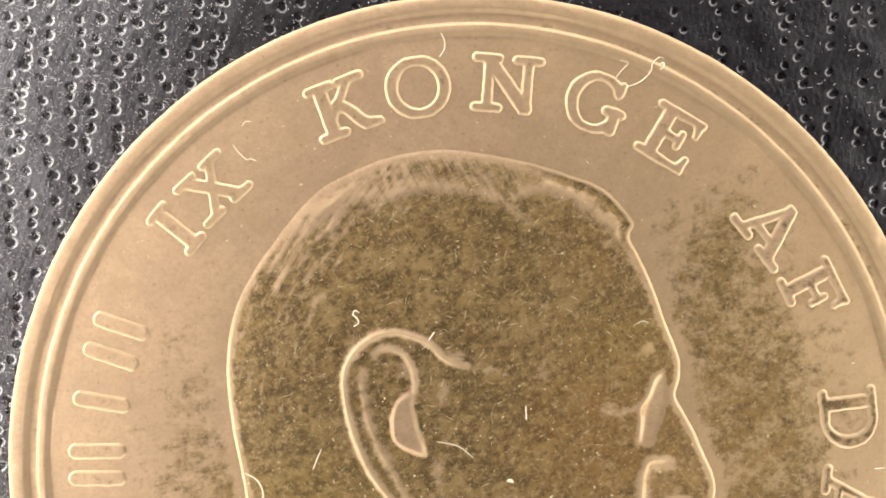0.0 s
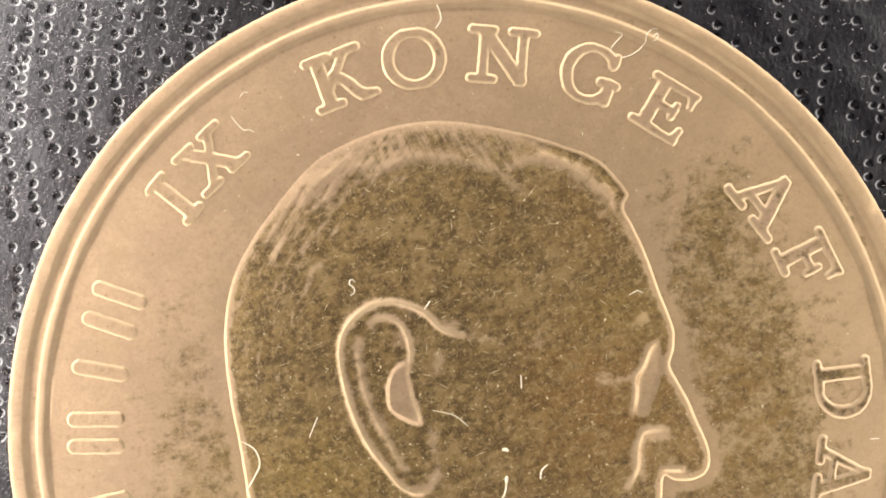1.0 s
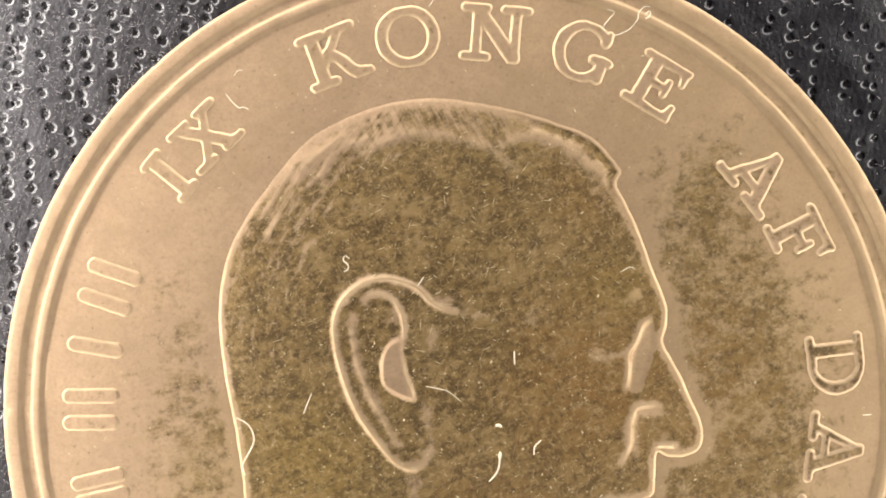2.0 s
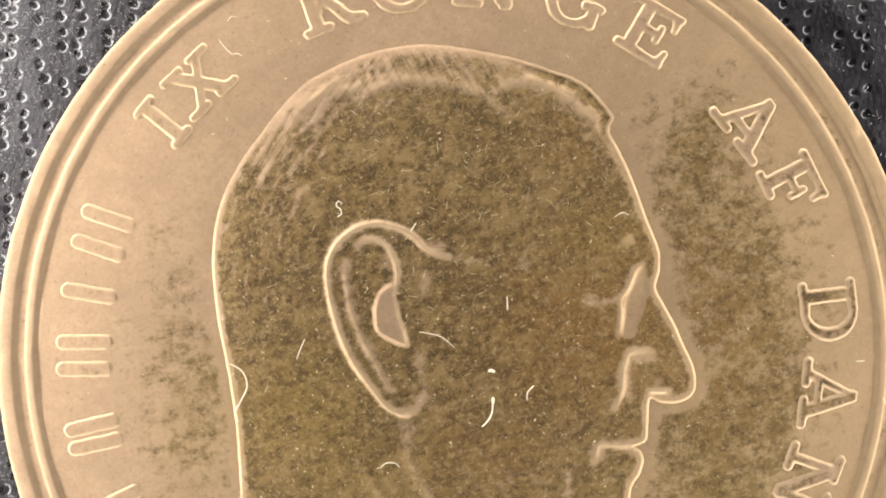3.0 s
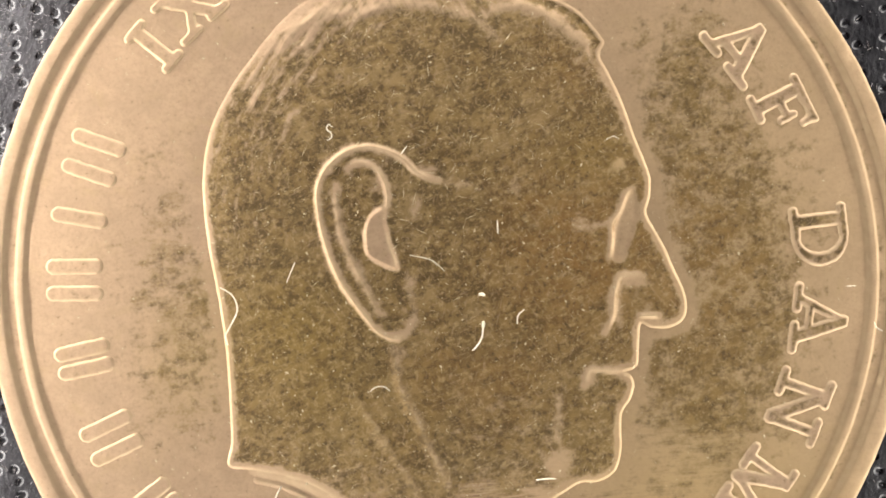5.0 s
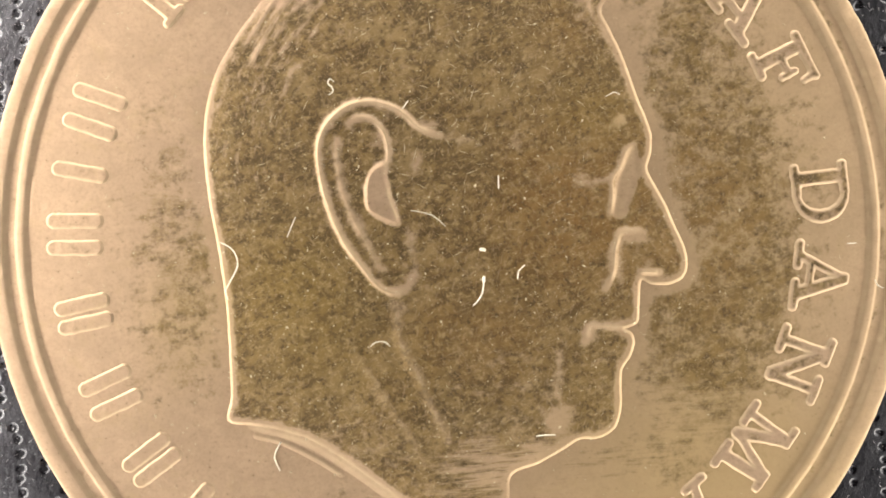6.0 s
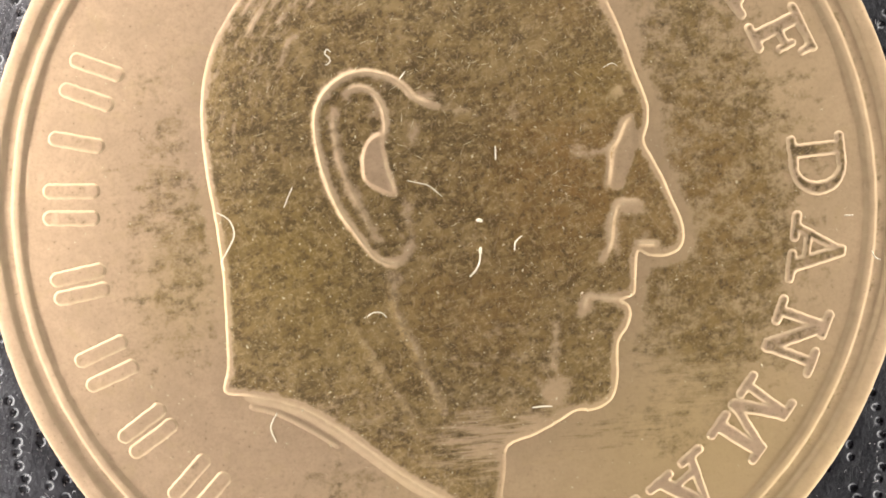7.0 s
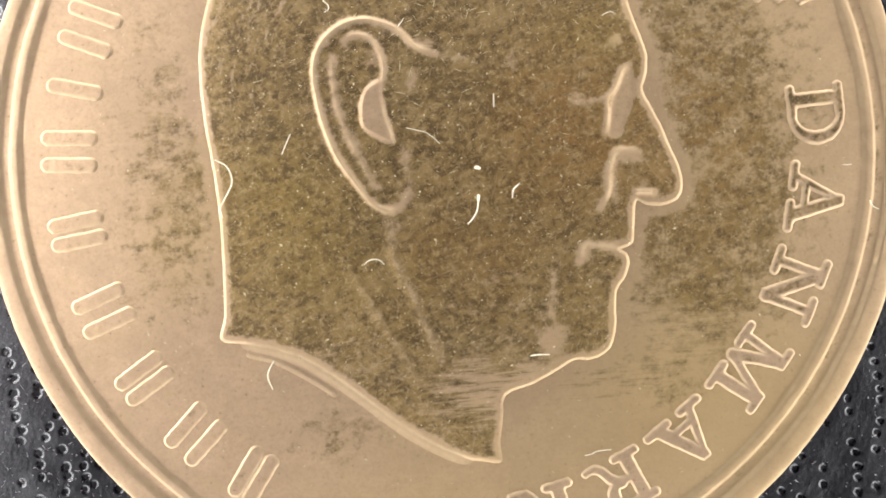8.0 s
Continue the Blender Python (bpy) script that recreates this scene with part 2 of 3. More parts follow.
NOSE = [(7.96, -0.41), (8.05, -0.92), (7.92, -1.4), (7.43, -1.66), (6.86, -1.64), (6.5, -1.53), (6.45, -2.2), (6.42, -2.75)]
CHIN = [(6.38, -2.96), (6.16, -3.08), (5.93, -3.15), (6.2, -3.32), (6.29, -3.64), (6.16, -4.08), (5.88, -4.55), (5.85, -5.12), (5.87, -5.69), (5.76, -6.3), (5.46, -6.7), (4.99, -6.89), (4.48, -6.9)]
THROAT = [(3.95, -7.22), (3.1, -7.72), (2.2, -8.1), (2.13, -8.84), (2.04, -9.79), (2.08, -10.4)]
NECK = [(1.33, -10.36), (0.38, -10.09), (-0.76, -9.53), (-1.71, -8.92), (-2.66, -8.23), (-3.61, -7.58), (-4.56, -7.02), (-5.51, -6.69), (-6.65, -6.47)]
OUTLINE = spline(NAPE + CROWN + BROW + NOSE + CHIN + THROAT + NECK, True, 4)
HELIX = spline([(-0.35, 3.28), (-1.01, 3.51), (-1.57, 4.04), (-2.23, 4.32), (-2.89, 4.38), (-3.56, 4.13), (-4.12, 3.57), (-4.35, 2.9), (-4.31, 2.15), (-4.03, 1.01), (-3.56, -0.13), (-2.99, -0.93), (-2.33, -1.75), (-1.76, -1.97), (-1.38, -1.8)])
LOBE = spline([(-1.38, -1.8), (-1.1, -1.17), (-1.25, -0.51), (-1.38, 0.25)])
ANTIHELIX = spline([(-3.75, 3.09), (-3.71, 2.34), (-3.52, 1.39), (-3.18, 0.54), (-2.8, -0.13), (-2.24, -1.17)])
FOSSA = spline([(-3.37, 3.66), (-2.99, 3.89), (-2.42, 3.7), (-2.1, 3.19), (-2.01, 2.53), (-2.18, 2.05)])
CONCHA = spline([(-2.18, 2.34), (-2.61, 2.11), (-2.8, 1.58), (-2.73, 0.82), (-2.24, 0.48), (-1.76, 0.29), (-1.67, 0.48), (-1.95, 1.01), (-2.05, 1.67)], True, 4)
TRAGUS = spline([(-2.05, 1.62), (-1.98, 1.2), (-1.8, 0.7), (-1.68, 0.34)])
LID = spline([(6.23, 3.01), (5.93, 2.82), (5.71, 2.25), (5.44, 1.87), (5.46, 1.39), (5.39, 0.64)])
SOCKET = spline([(6.3, 2.95), (5.95, 2.75), (5.6, 1.95), (5.48, 1.2), (5.42, 0.62), (5.85, 0.6), (6.15, 1.2), (6.4, 2.1)], True, 4)
WING = spline([(6.5, 0.1), (6.2, 0.16), (5.72, 0.07), (5.53, -0.5), (5.5, -1.17), (5.25, -1.8)])
NOSTRIL = [(6.41, -1.21), (7.05, -1.23)]
LIP = spline([(4.59, -3.61), (4.72, -3.04), (5.25, -3.04), (5.93, -3.11)])
CREASE = spline([(5.46, 1.9), (5.0, 1.78), (4.5, 1.66)])
JAW = spline([(3.74, -4.0), (3.71, -4.94), (3.75, -5.8)])
TENDON = spline([(-1.85, -2.2), (-1.56, -3.65), (-0.99, -4.75), (-0.41, -6.0), (0.05, -6.9)])
SINEW = spline([(-3.4, -3.5), (-2.6, -4.7), (-1.8, -5.9), (-0.92, -7.27)])
PARTING = spline([(-5.7, 7.8), (-5.17, 8.38), (-4.28, 8.86), (-3.4, 8.88), (-2.65, 8.98), (-1.76, 9.2), (-0.72, 9.13), (0.46, 8.87), (1.13, 8.46), (1.72, 7.87)])
LOCKS = [spline(p) for p in ([(-3.9, 8.85), (-4.45, 8.5), (-4.74, 7.95), (-4.78, 7.5)], [(-4.5, 8.8), (-5.2, 8.3), (-5.7, 7.75)], [(-5.6, 8.1), (-6.2, 7.4), (-6.6, 6.7)],
                             [(-6.25, 6.5), (-6.52, 6.1), (-6.56, 5.6)], [(-5.1, 5.6), (-5.4, 5.2), (-5.5, 4.7)], [(-2.2, 9.1), (-2.9, 8.8), (-3.3, 8.4)])]
FORELOCK = spline([(1.2, 8.83), (1.79, 9.09), (2.53, 9.14), (3.13, 8.92), (3.73, 8.5), (4.33, 8.05), (4.85, 7.65)])
TEMPLE = spline([(0.2, 3.2), (2.0, 3.0), (3.2, 4.2), (3.0, 6.0)])
CUT = spline([(-6.47, -6.84), (-5.52, -7.08), (-4.38, -7.65), (-3.62, -8.12)])


def blob(x, y, cx, cy, sx, sy):
    return np.exp(-((x - cx) / sx) ** 2 - ((y - cy) / sy) ** 2)


def field_tarnish(x, y, depth):
    """How far the flat field has tarnished: beside the face, behind the nape and under the neck; not along the relief's foot."""
    t = 0.86 * blob(x, y, 9.6, 1.2, 2.5, 4.6) + 0.95 * blob(x, y, 8.8, -3.2, 2.7, 3.2) + 0.6 * blob(x, y, 7.6, 5.0, 1.9, 2.6) + 0.45 * blob(x, y, 8.2, 8.0, 2.0, 1.9)
    t += 0.62 * blob(x, y, -9.0, -1.2, 2.1, 4.8) + 0.5 * blob(x, y, -3.4, -9.4, 1.8, 0.9) + 0.36 * blob(x, y, 6.2, -7.6, 2.8, 0.9)
    t += 0.06
    return 0.84 * np.clip(t, 0, 0.9) * smooth(-depth, 0.12 + 0.06 * smooth(x, -2.0, 2.0), 0.45 + 0.08 * smooth(x, -2.0, 2.0))


def stains(x, y):
    """Where the tarnish runs to ochre and to russet, and where the metal was brushed; ochre also holds the lens's
    warmer cast towards +x.
    """
    ochre = 0.9 * blob(x, y, -5.3, -1.8, 2.2, 2.0) + 0.55 * blob(x, y, -3.4, -4.6, 2.6, 2.0) + 0.75 * blob(x, y, 4.8, 4.0, 1.3, 0.9) + 0.15 * blob(x, y, 9.6, -2.0, 2.0, 2.6) + 0.3 * blob(x, y, -9.0, -3.0, 1.4, 2.2) + 0.6 * blob(x, y, 9.0, -8.0, 5.0, 4.0) + 0.2 * blob(x, y, 11.0, 3.0, 4.0, 6.0) + 0.2 * smooth(x, -4.0, 7.0) + 0.4 * blob(x, y, 0.0, -12.0, 5.0, 3.0)
    russet = 1.0 * blob(x, y, 4.2, 1.0, 2.6, 2.6) + 0.5 * blob(x, y, 1.0, -3.4, 2.2, 1.6) + 0.4 * blob(x, y, 4.0, 7.0, 1.6, 1.3) + 0.5 * blob(x, y, 8.8, 0.6, 2.4, 4.4)
    brushed = blob(x, y, 1.2, -8.2, 2.0, 1.3) + blob(x, y, 4.0, -7.8, 2.6, 0.9) + 0.5 * blob(x, y, 8.0, -5.8, 2.2, 1.4) + 0.15 * blob(x, y, -9.4, -1.0, 1.5, 4.0)
    return dict(ochre=np.clip(ochre, 0, 1), russet=np.clip(russet, 0, 1), brushed=np.clip(brushed, 0, 1))


# ---------------------------------------------------------------- the cloth
def cloth():
    step = 0.027
    xs, ys = np.arange(-18.6, 17.6, step), np.arange(-14.2, 18.8, step)
    gx, gy = np.meshgrid(xs, ys)
    h = 0.025 * ripple(gx, gy, 2.2, 3) + 0.007 * ripple(gx, gy, 0.7, 5) + 0.004 * ripple(gx, gy, 0.28, 8)
    pit, wall = np.zeros(h.shape), np.zeros(h.shape)
    r = random.Random(4)
    col = -19.0
    while col < 18.4:
        row, lean, phase = -15.0 + r.uniform(0, 0.5), r.uniform(-0.02, 0.02), r.uniform(0, 6.28)
        while row < 19.6:
            px = col + 0.2 * math.sin(row * 0.7 + phase) + lean * row + r.gauss(0, 0.09)
            py = row + r.gauss(0, 0.06)
            row += r.choice((0.43, 0.46, 0.5, 0.56, 0.8))
            if r.random() < (0.25 if px > 2.0 else 0.05) or math.hypot(px, py) < 15.1:
                continue
            rad, deep, squash = r.uniform(0.165, 0.205), r.uniform(0.034, 0.046), r.uniform(0.88, 1.12)
            rad *= 0.86 if px > 2.0 else 1.0                # the pits are smaller towards one side
            i0, i1 = np.searchsorted(xs, (px - 0.55, px + 0.55))
            j0, j1 = np.searchsorted(ys, (py - 0.55, py + 0.55))
            q = np.hypot((gx[j0:j1, i0:i1] - px) * squash, gy[j0:j1, i0:i1] - py)
            q = q + 0.008 * np.sin(2 * np.arctan2(gy[j0:j1, i0:i1] - py, gx[j0:j1, i0:i1] - px) + px * 9)
            h[j0:j1, i0:i1] -= deep * smooth(rad + 0.03 - q, 0.0, 0.12)
            wall[j0:j1, i0:i1] = np.maximum(wall[j0:j1, i0:i1], smooth(q, rad - 0.11, rad - 0.07) * (1 - smooth(q, rad - 0.02, rad + 0.03)))
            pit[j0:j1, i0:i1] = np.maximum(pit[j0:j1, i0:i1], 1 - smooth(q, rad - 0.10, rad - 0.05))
        col += r.uniform(0.72, 0.92)
    rad = np.hypot(gx, gy)
    h = np.where(rad < 15.6, np.minimum(h, -0.01), h) - 0.02
    rim = np.minimum(np.minimum(gx - xs[0], xs[-1] - gx), np.minimum(gy - ys[0], ys[-1] - gy))
    h = np.where(rim < 0.03, -0.02, h)
    linty = smooth(-gx + 0.3 * gy, 8.0, 20.0)             # lint gathered towards one side, with the bright sheen there painted in too
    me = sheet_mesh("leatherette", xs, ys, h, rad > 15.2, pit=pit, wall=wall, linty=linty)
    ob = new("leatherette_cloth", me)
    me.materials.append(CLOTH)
    return tagged(ob, "black leatherette cloth with rows of small pits under the coin", "cloth", kind="structure"), (xs[0], xs[-1], ys[0], ys[-1])


cloth_ob, (X0, X1, Y0, Y1) = cloth()


def cloth_surround():
    """The plain rest of the cloth, out to the table's edge."""
    bm = bmesh.new()
    far = 160.0
    inner = [bm.verts.new((x * MM, y * MM, -0.02 * MM)) for x, y in ((X0, Y0), (X1, Y0), (X1, Y1), (X0, Y1))]
    outer = [bm.verts.new((x * MM, y * MM, -0.02 * MM)) for x, y in ((-far, -far), (far, -far), (far, far), (-far, far))]
    low = [bm.verts.new((v.co.x, v.co.y, -1.2 * MM)) for v in outer]
    for i in range(4):
        j = (i + 1) % 4
        bm.faces.new((outer[i], outer[j], inner[j], inner[i]))
        bm.faces.new((low[i], low[j], outer[j], outer[i]))
    bm.faces.new(low[::-1])
    me = bpy.data.meshes.new("cloth_border")
    bm.to_mesh(me)
    bm.free()
    part("cloth_border", me, CLOTH, cloth_ob)


cloth_surround()


def light_blocker():
    """An unseen dark slab added over the coin for the phone's body, under which the lens looks out: it blocks light
    from above, so light comes in from the sides alone.
    """
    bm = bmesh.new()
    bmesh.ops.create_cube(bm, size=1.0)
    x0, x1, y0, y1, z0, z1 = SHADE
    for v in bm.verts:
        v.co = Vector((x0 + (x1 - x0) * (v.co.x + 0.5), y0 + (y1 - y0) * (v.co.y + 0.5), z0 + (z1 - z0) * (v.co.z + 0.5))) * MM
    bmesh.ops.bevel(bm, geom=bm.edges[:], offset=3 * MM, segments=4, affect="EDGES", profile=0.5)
    me = bpy.data.meshes.new("overhead_blocker")
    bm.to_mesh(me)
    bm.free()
    me.materials.append(BLOCKER)
    tagged(new("overhead_blocker", me), "plain dark casing close above the coin", "casing", kind="structure")


light_blocker()

# ---------------------------------------------------------------- the coin
coin = tagged(new("coin"), "worn golden-brown bronze coin lying face up on black leatherette", "coin")
coin.empty_display_size = 0.004


def disc():
    """The struck disc: flat field, ring, groove, rim and edge, turned about its axis."""
    prof = [(r, 0.0) for r in np.linspace(0.3, 14.03, 60)]
    level = 0.0
    for r0, r1, rise in ((14.09, 14.31, 0.07), (14.45, 14.61, -0.05), (14.82, 15.05, 0.095)):      # up to the ring, down into the groove, up to the rim
        for s in np.linspace(0, 1, 8):
            prof.append((r0 + (r1 - r0) * s, level + rise * s * s * (3 - 2 * s)))
        level += rise
    prof += [(15.1, 0.117), (15.25, 0.119), (15.35, 0.118), (15.44, 0.112), (15.51, 0.096), (15.55, 0.068), (15.585, 0.025), (15.6, -0.02),
             (15.6, -0.4), (15.6, -1.1), (15.56, -1.3), (15.46, -1.43), (15.3, -1.5), (14.6, -1.52), (0.3, -1.52)]
    prof = np.array(prof)
    n = 720
    ang = np.arange(n) / n * 2 * math.pi
    rr, aa = np.meshgrid(prof[:, 0], ang)
    zz = np.broadcast_to(prof[:, 1], rr.shape).copy()
    xx, yy = rr * np.cos(aa) + 0.03 * smooth(rr, 14.9, 15.5), rr * np.sin(aa) - 0.10 * smooth(rr, 14.9, 15.5)   # struck a little off centre
    xx = xx - 0.05 * smooth(rr, 13.9, 14.06) * (1 - smooth(rr, 14.66, 14.84))
    on_rim = (rr > 14.08) & (zz > 0.0)
    wob = 0.006 * ripple(xx, yy, 0.9, 21) + 0.010 * ripple(xx, yy, 3.5, 22)
    wob += 0.007 * ripple(aa * 15, rr, 0.28, 23) * smooth(rr, 15.25, 15.45) + 0.004 * ripple(aa * 15, rr, 0.4, 24)
    r = random.Random(9)
    for _ in range(46):                       # small knocks along rim and ring
        ka, kr, ks, kd = r.uniform(0, 6.283), r.choice((14.2, 14.45, 14.82, 14.9, 15.4, 15.5)), r.uniform(0.05, 0.13), r.uniform(0.02, 0.06)
        wob -= kd * np.exp(-(((xx - kr * math.cos(ka)) ** 2 + (yy - kr * math.sin(ka)) ** 2) / ks ** 2))
    zz = zz + np.where(on_rim, wob, 0.0)
    k = len(prof)
    base = np.arange(n)[:, None] * k + np.arange(k - 1)[None]
    nxt = ((np.arange(n) + 1) % n)[:, None] * k + np.arange(k - 1)[None]
    faces = np.stack([base, base + 1, nxt + 1, nxt], -1).reshape(-1, 4)
    co = np.stack([xx.ravel(), yy.ravel(), zz.ravel() + FIELD], 1) * MM
    near = (np.abs(xx) < 13) & (rr < 14.06) & (zz > -0.1)
    depth = np.full(xx.shape, -9.0)
    depth[near] = inside(xx[near], yy[near], OUTLINE)
    tar = np.where(rr < 14.06, field_tarnish(xx, yy, depth), 0.05)
    # the groove is set darker, more so towards +x
    tar = np.where((rr > 14.6) & (rr < 14.82), 0.22 + 0.16 * smooth(xx, -6.0, 8.0), tar)
    slope = np.abs(np.gradient(prof[:, 1])) / np.maximum(np.abs(np.gradient(prof[:, 0])), 0.004)
    # slopes painted paler too, as lit lines round the rim
    rub_glint = np.where((rr > 14.06) & (zz > -0.1), np.broadcast_to(0.5 * smooth(slope, 0.15, 0.5), rr.shape), 0.0)
    for crest, wide in ((14.28, 0.06), (14.5, 0.06), (15.02, 0.05), (15.5, 0.04)):      # crests painted paler, for the glints on them as well as for wear
        rub_glint = np.maximum(rub_glint, np.where(zz > 0.0, 0.3 * np.exp(-((rr - crest) / wide) ** 2), 0.0))
    me = quads_mesh("disc", co, faces, tarnish=tar.ravel(), wear=rub_glint.ravel(), **{key: v.ravel() for key, v in stains(xx, yy).items()})
    # close the two small holes on the axis
    bm = bmesh.new()
    bm.from_mesh(me)
    bmesh.ops.holes_fill(bm, edges=[ed for ed in bm.edges if ed.is_boundary], sides=0)
    bm.to_mesh(me)
    bm.free()
    part("disc", me, METAL, coin, "golden bronze disc with a raised double rim")


disc()


def relief():
    """The low portrait relief: one plain mesh, stepped up from the field along its outline."""
    step = 0.045
    xs, ys = np.arange(-8.6, 8.4, step), np.arange(-10.8, 10.8, step)
    x, y = np.meshgrid(xs, ys)
    d = inside(x, y, OUTLINE)
    d = d + 0.006 * ripple(x, y, 0.25, 51) + 0.008 * ripple(x, y, 0.6, 52)      # the struck edge is worn uneven
    core = smooth(d, 0.0, 0.6)
    soft = smooth(y - 0.2 * x, 3.6, 8.0) * (1 - 0.15 * smooth(x, -4.0, -1.0)) * (1 - 0.25 * smooth(x, 2.0, 4.0)) + 0.6 * smooth(-y, 7.9, 8.5) * smooth(x, 1.0, 1.8)
    h = (0.068 - 0.042 * soft) * smooth(d, -0.07, 0.09 + 0.12 * soft) + 0.17 * (1 - np.exp(-np.maximum(d, 0) / 1.6)) - 0.02
    clean, rub_glint = np.zeros(x.shape), np.zeros(x.shape)

    def ridge(line, height, width, wear=0.9, spread=1.7):
        q = away(x, y, line)
        # the ridge's lit line is put into colour as cleared, paler metal
        clean[:] = np.maximum(clean, wear * np.exp(-(q / (width * spread)) ** 2))
        ends = np.minimum(np.hypot(x - line[0][0], y - line[0][1]), np.hypot(x - line[-1][0], y - line[-1][1]))
        reach = min(0.6, 0.2 * float(np.hypot(*np.diff(np.array(line), axis=0).T).sum()))
        height = height * (0.2 + 0.8 * smooth(ends, 0.0, reach))
        rub_glint[:] = np.maximum(rub_glint, wear * np.minimum(1.0, height / 0.06) * np.exp(-(q / (0.8 * width)) ** 2))
        return height * np.exp(-(q / width) ** 2)

    # ear
    h += ridge(HELIX, 0.072, 0.11) + ridge(LOBE, 0.025, 0.12, 0.5) + ridge(ANTIHELIX, 0.045, 0.14, 0.62) + ridge(TRAGUS, 0.05, 0.09) + ridge(FOSSA, 0.055, 0.10)
    c = inside(x, y, CONCHA)
    h += 0.07 * smooth(c, -0.08, 0.12)
    clean[:] = np.maximum(clean, 0.9 * smooth(c, -0.15, 0.05))
    # brow, socket, wing of the nose, mouth, jaw
    s = inside(x, y, SOCKET)
    h -= 0.028 * smooth(s, -0.1, 0.2)
    clean[:] = np.maximum(clean, 0.95 * smooth(s, -0.12, 0.08))
    h += ridge(LID, 0.045, 0.09) + ridge(WING, 0.055, 0.11, 0.9) + ridge(NOSTRIL, 0.07, 0.09) + ridge(LIP, 0.045, 0.11, 0.9) + ridge(JAW, 0.018, 0.12, 0.55) + ridge(CREASE, 0.02, 0.08, 0.6)
    h -= 0.05 * blob(x, y, 6.05, -0.55, 0.28, 0.22)
    h += 0.03 * blob(x, y, 5.74, 3.86, 0.3, 0.3) + 0.02 * blob(x, y, 4.4, 1.8, 0.4, 0.35) - 0.04 * blob(x, y, 3.66, -6.4, 0.4, 0.4)
    h += ridge(TENDON, 0.042, 0.18, 0.38, 0.9) + ridge(SINEW, 0.030, 0.16, 0.25, 0.8)
    hollow = blob(away(x, y, TENDON + np.array((-0.34, -0.1))), 0 * x, 0, 0, 0.26, 1) + 0.8 * blob(away(x, y, SINEW + np.array((0.3, 0.1))), 0 * x, 0, 0, 0.2, 1)
    h -= 0.022 * hollow
    for cx, cy, sx, sy, w in ((5.74, 3.86, 0.28, 0.28, 0.95), (4.4, 1.8, 0.38, 0.3, 0.85), (3.66, -6.3, 0.45, 0.6, 1.0), (1.3, -7.8, 1.3, 1.1, 0.62), (3.2, -7.2, 0.9, 0.4, 0.6),
                              (-1.1, 2.3, 0.25, 0.5, 0.6), (0.3, 3.15, 0.8, 0.13, 0.4), (-2.35, 3.3, 0.3, 0.5, 0.7), (-1.25, -0.2, 0.2, 0.5, 0.6), (6.2, 0.0, 0.55, 0.3, 0.92), (5.7, -0.9, 0.26, 0.7, 0.88), (6.65, -0.95, 0.25, 0.25, 0.6), (4.75, -3.3, 0.25, 0.35, 0.8), (-0.8, 3.6, 0.6, 0.3, 0.6), (-1.7, -2.6, 0.35, 0.7, 0.5)):
        clean[:] = np.maximum(clean, w * blob(x, y, cx, cy, sx, sy))
    # strands of hair along the crown and down the back of the head
    top = smooth(y, 6.8, 9.2) * smooth(x, -5.0, -2.4) * smooth(d, 0.1, 0.5) * (1 - smooth(d, 1.0, 1.9)) * (1 - smooth(x, 0.8, 2.2))
    flow = x * 13.5 + y * 6.5 + 2.6 * ripple(x, y, 2.2, 31)
    strand = d * 13.0 + x * 1.6 + 1.9 * ripple(x, y, 1.8, 37)
    sweep = smooth(y, 4.0, 6.5) * (1 - smooth(x, -3.0, -1.2)) * smooth(d, 0.2, 0.5) * (1 - smooth(d, 1.6, 2.8))
    h += 0.0045 * sweep * np.sin(strand)
    h += 0.012 * top * np.sin(flow) * (0.6 + 0.4 * ripple(x, y, 1.0, 32))
    back = smooth(-x, 3.4, 5.4) * smooth(y, -1.0, 2.0) * smooth(d, 0.1, 0.5) * (1 - smooth(d, 2.4, 4.0))
    h += 0.0022 * back * np.sin(d * 19 + 3.0 * ripple(x, y, 1.4, 33))
    lock = smooth(x, 0.6, 3.4) * smooth(y, 6.6, 8.0) * smooth(d, 0.1, 0.22) * (1 - smooth(d, 0.34, 0.56))
    h += 0.012 * lock * np.sin((x - y) * 9.5 + 2.5 * ripple(x, y, 1.1, 36)) - 0.03 * lock
    h += core * (0.010 * ripple(x, y, 2.4, 34) + 0.004 * ripple(x, y, 0.8, 35))
    # soft masses of hair: where the combed top meets the side, and the lock over the brow
    h += ridge(PARTING, 0.022, 0.22, 0.5, 1.2) + ridge(FORELOCK, 0.024, 0.2, 0.5, 1.1) + ridge(TEMPLE, 0.012, 0.3, 0.2, 1.2)
    for lock_line in LOCKS:
        h += ridge(lock_line, 0.012, 0.11, 0.5, 1.1)
    # the cut of the neck slopes off in a wide soft bevel
    zone = smooth(1.6 - x, 0.0, 1.2) * smooth(x, -7.2, -6.2) * smooth(-y - 0.3 * np.abs(x + 2.5), 4.2, 5.0)
    h = np.maximum(h, (0.05 * smooth(d, -0.42, 0.02) - 0.012) * np.where(zone > 0.02, 1.0, 0.0) * zone - 0.02 * (1 - zone))
    q = away(x, y, CUT)
    h = np.maximum(h, 0.036 * np.exp(-(q / 0.13) ** 2) - 0.014)
    # outline painted pale, for its highlight as well as wear
    edge = np.maximum((0.66 + 0.16 * ripple(x, y, 0.7, 53)) * np.exp(-((d - 0.01) / 0.06) ** 2) * (1 - 0.85 * soft), rub_glint)
    edge = np.maximum(edge, 0.4 * zone * smooth(d, -0.4, -0.1) * (1 - smooth(d, 0.0, 0.2)))
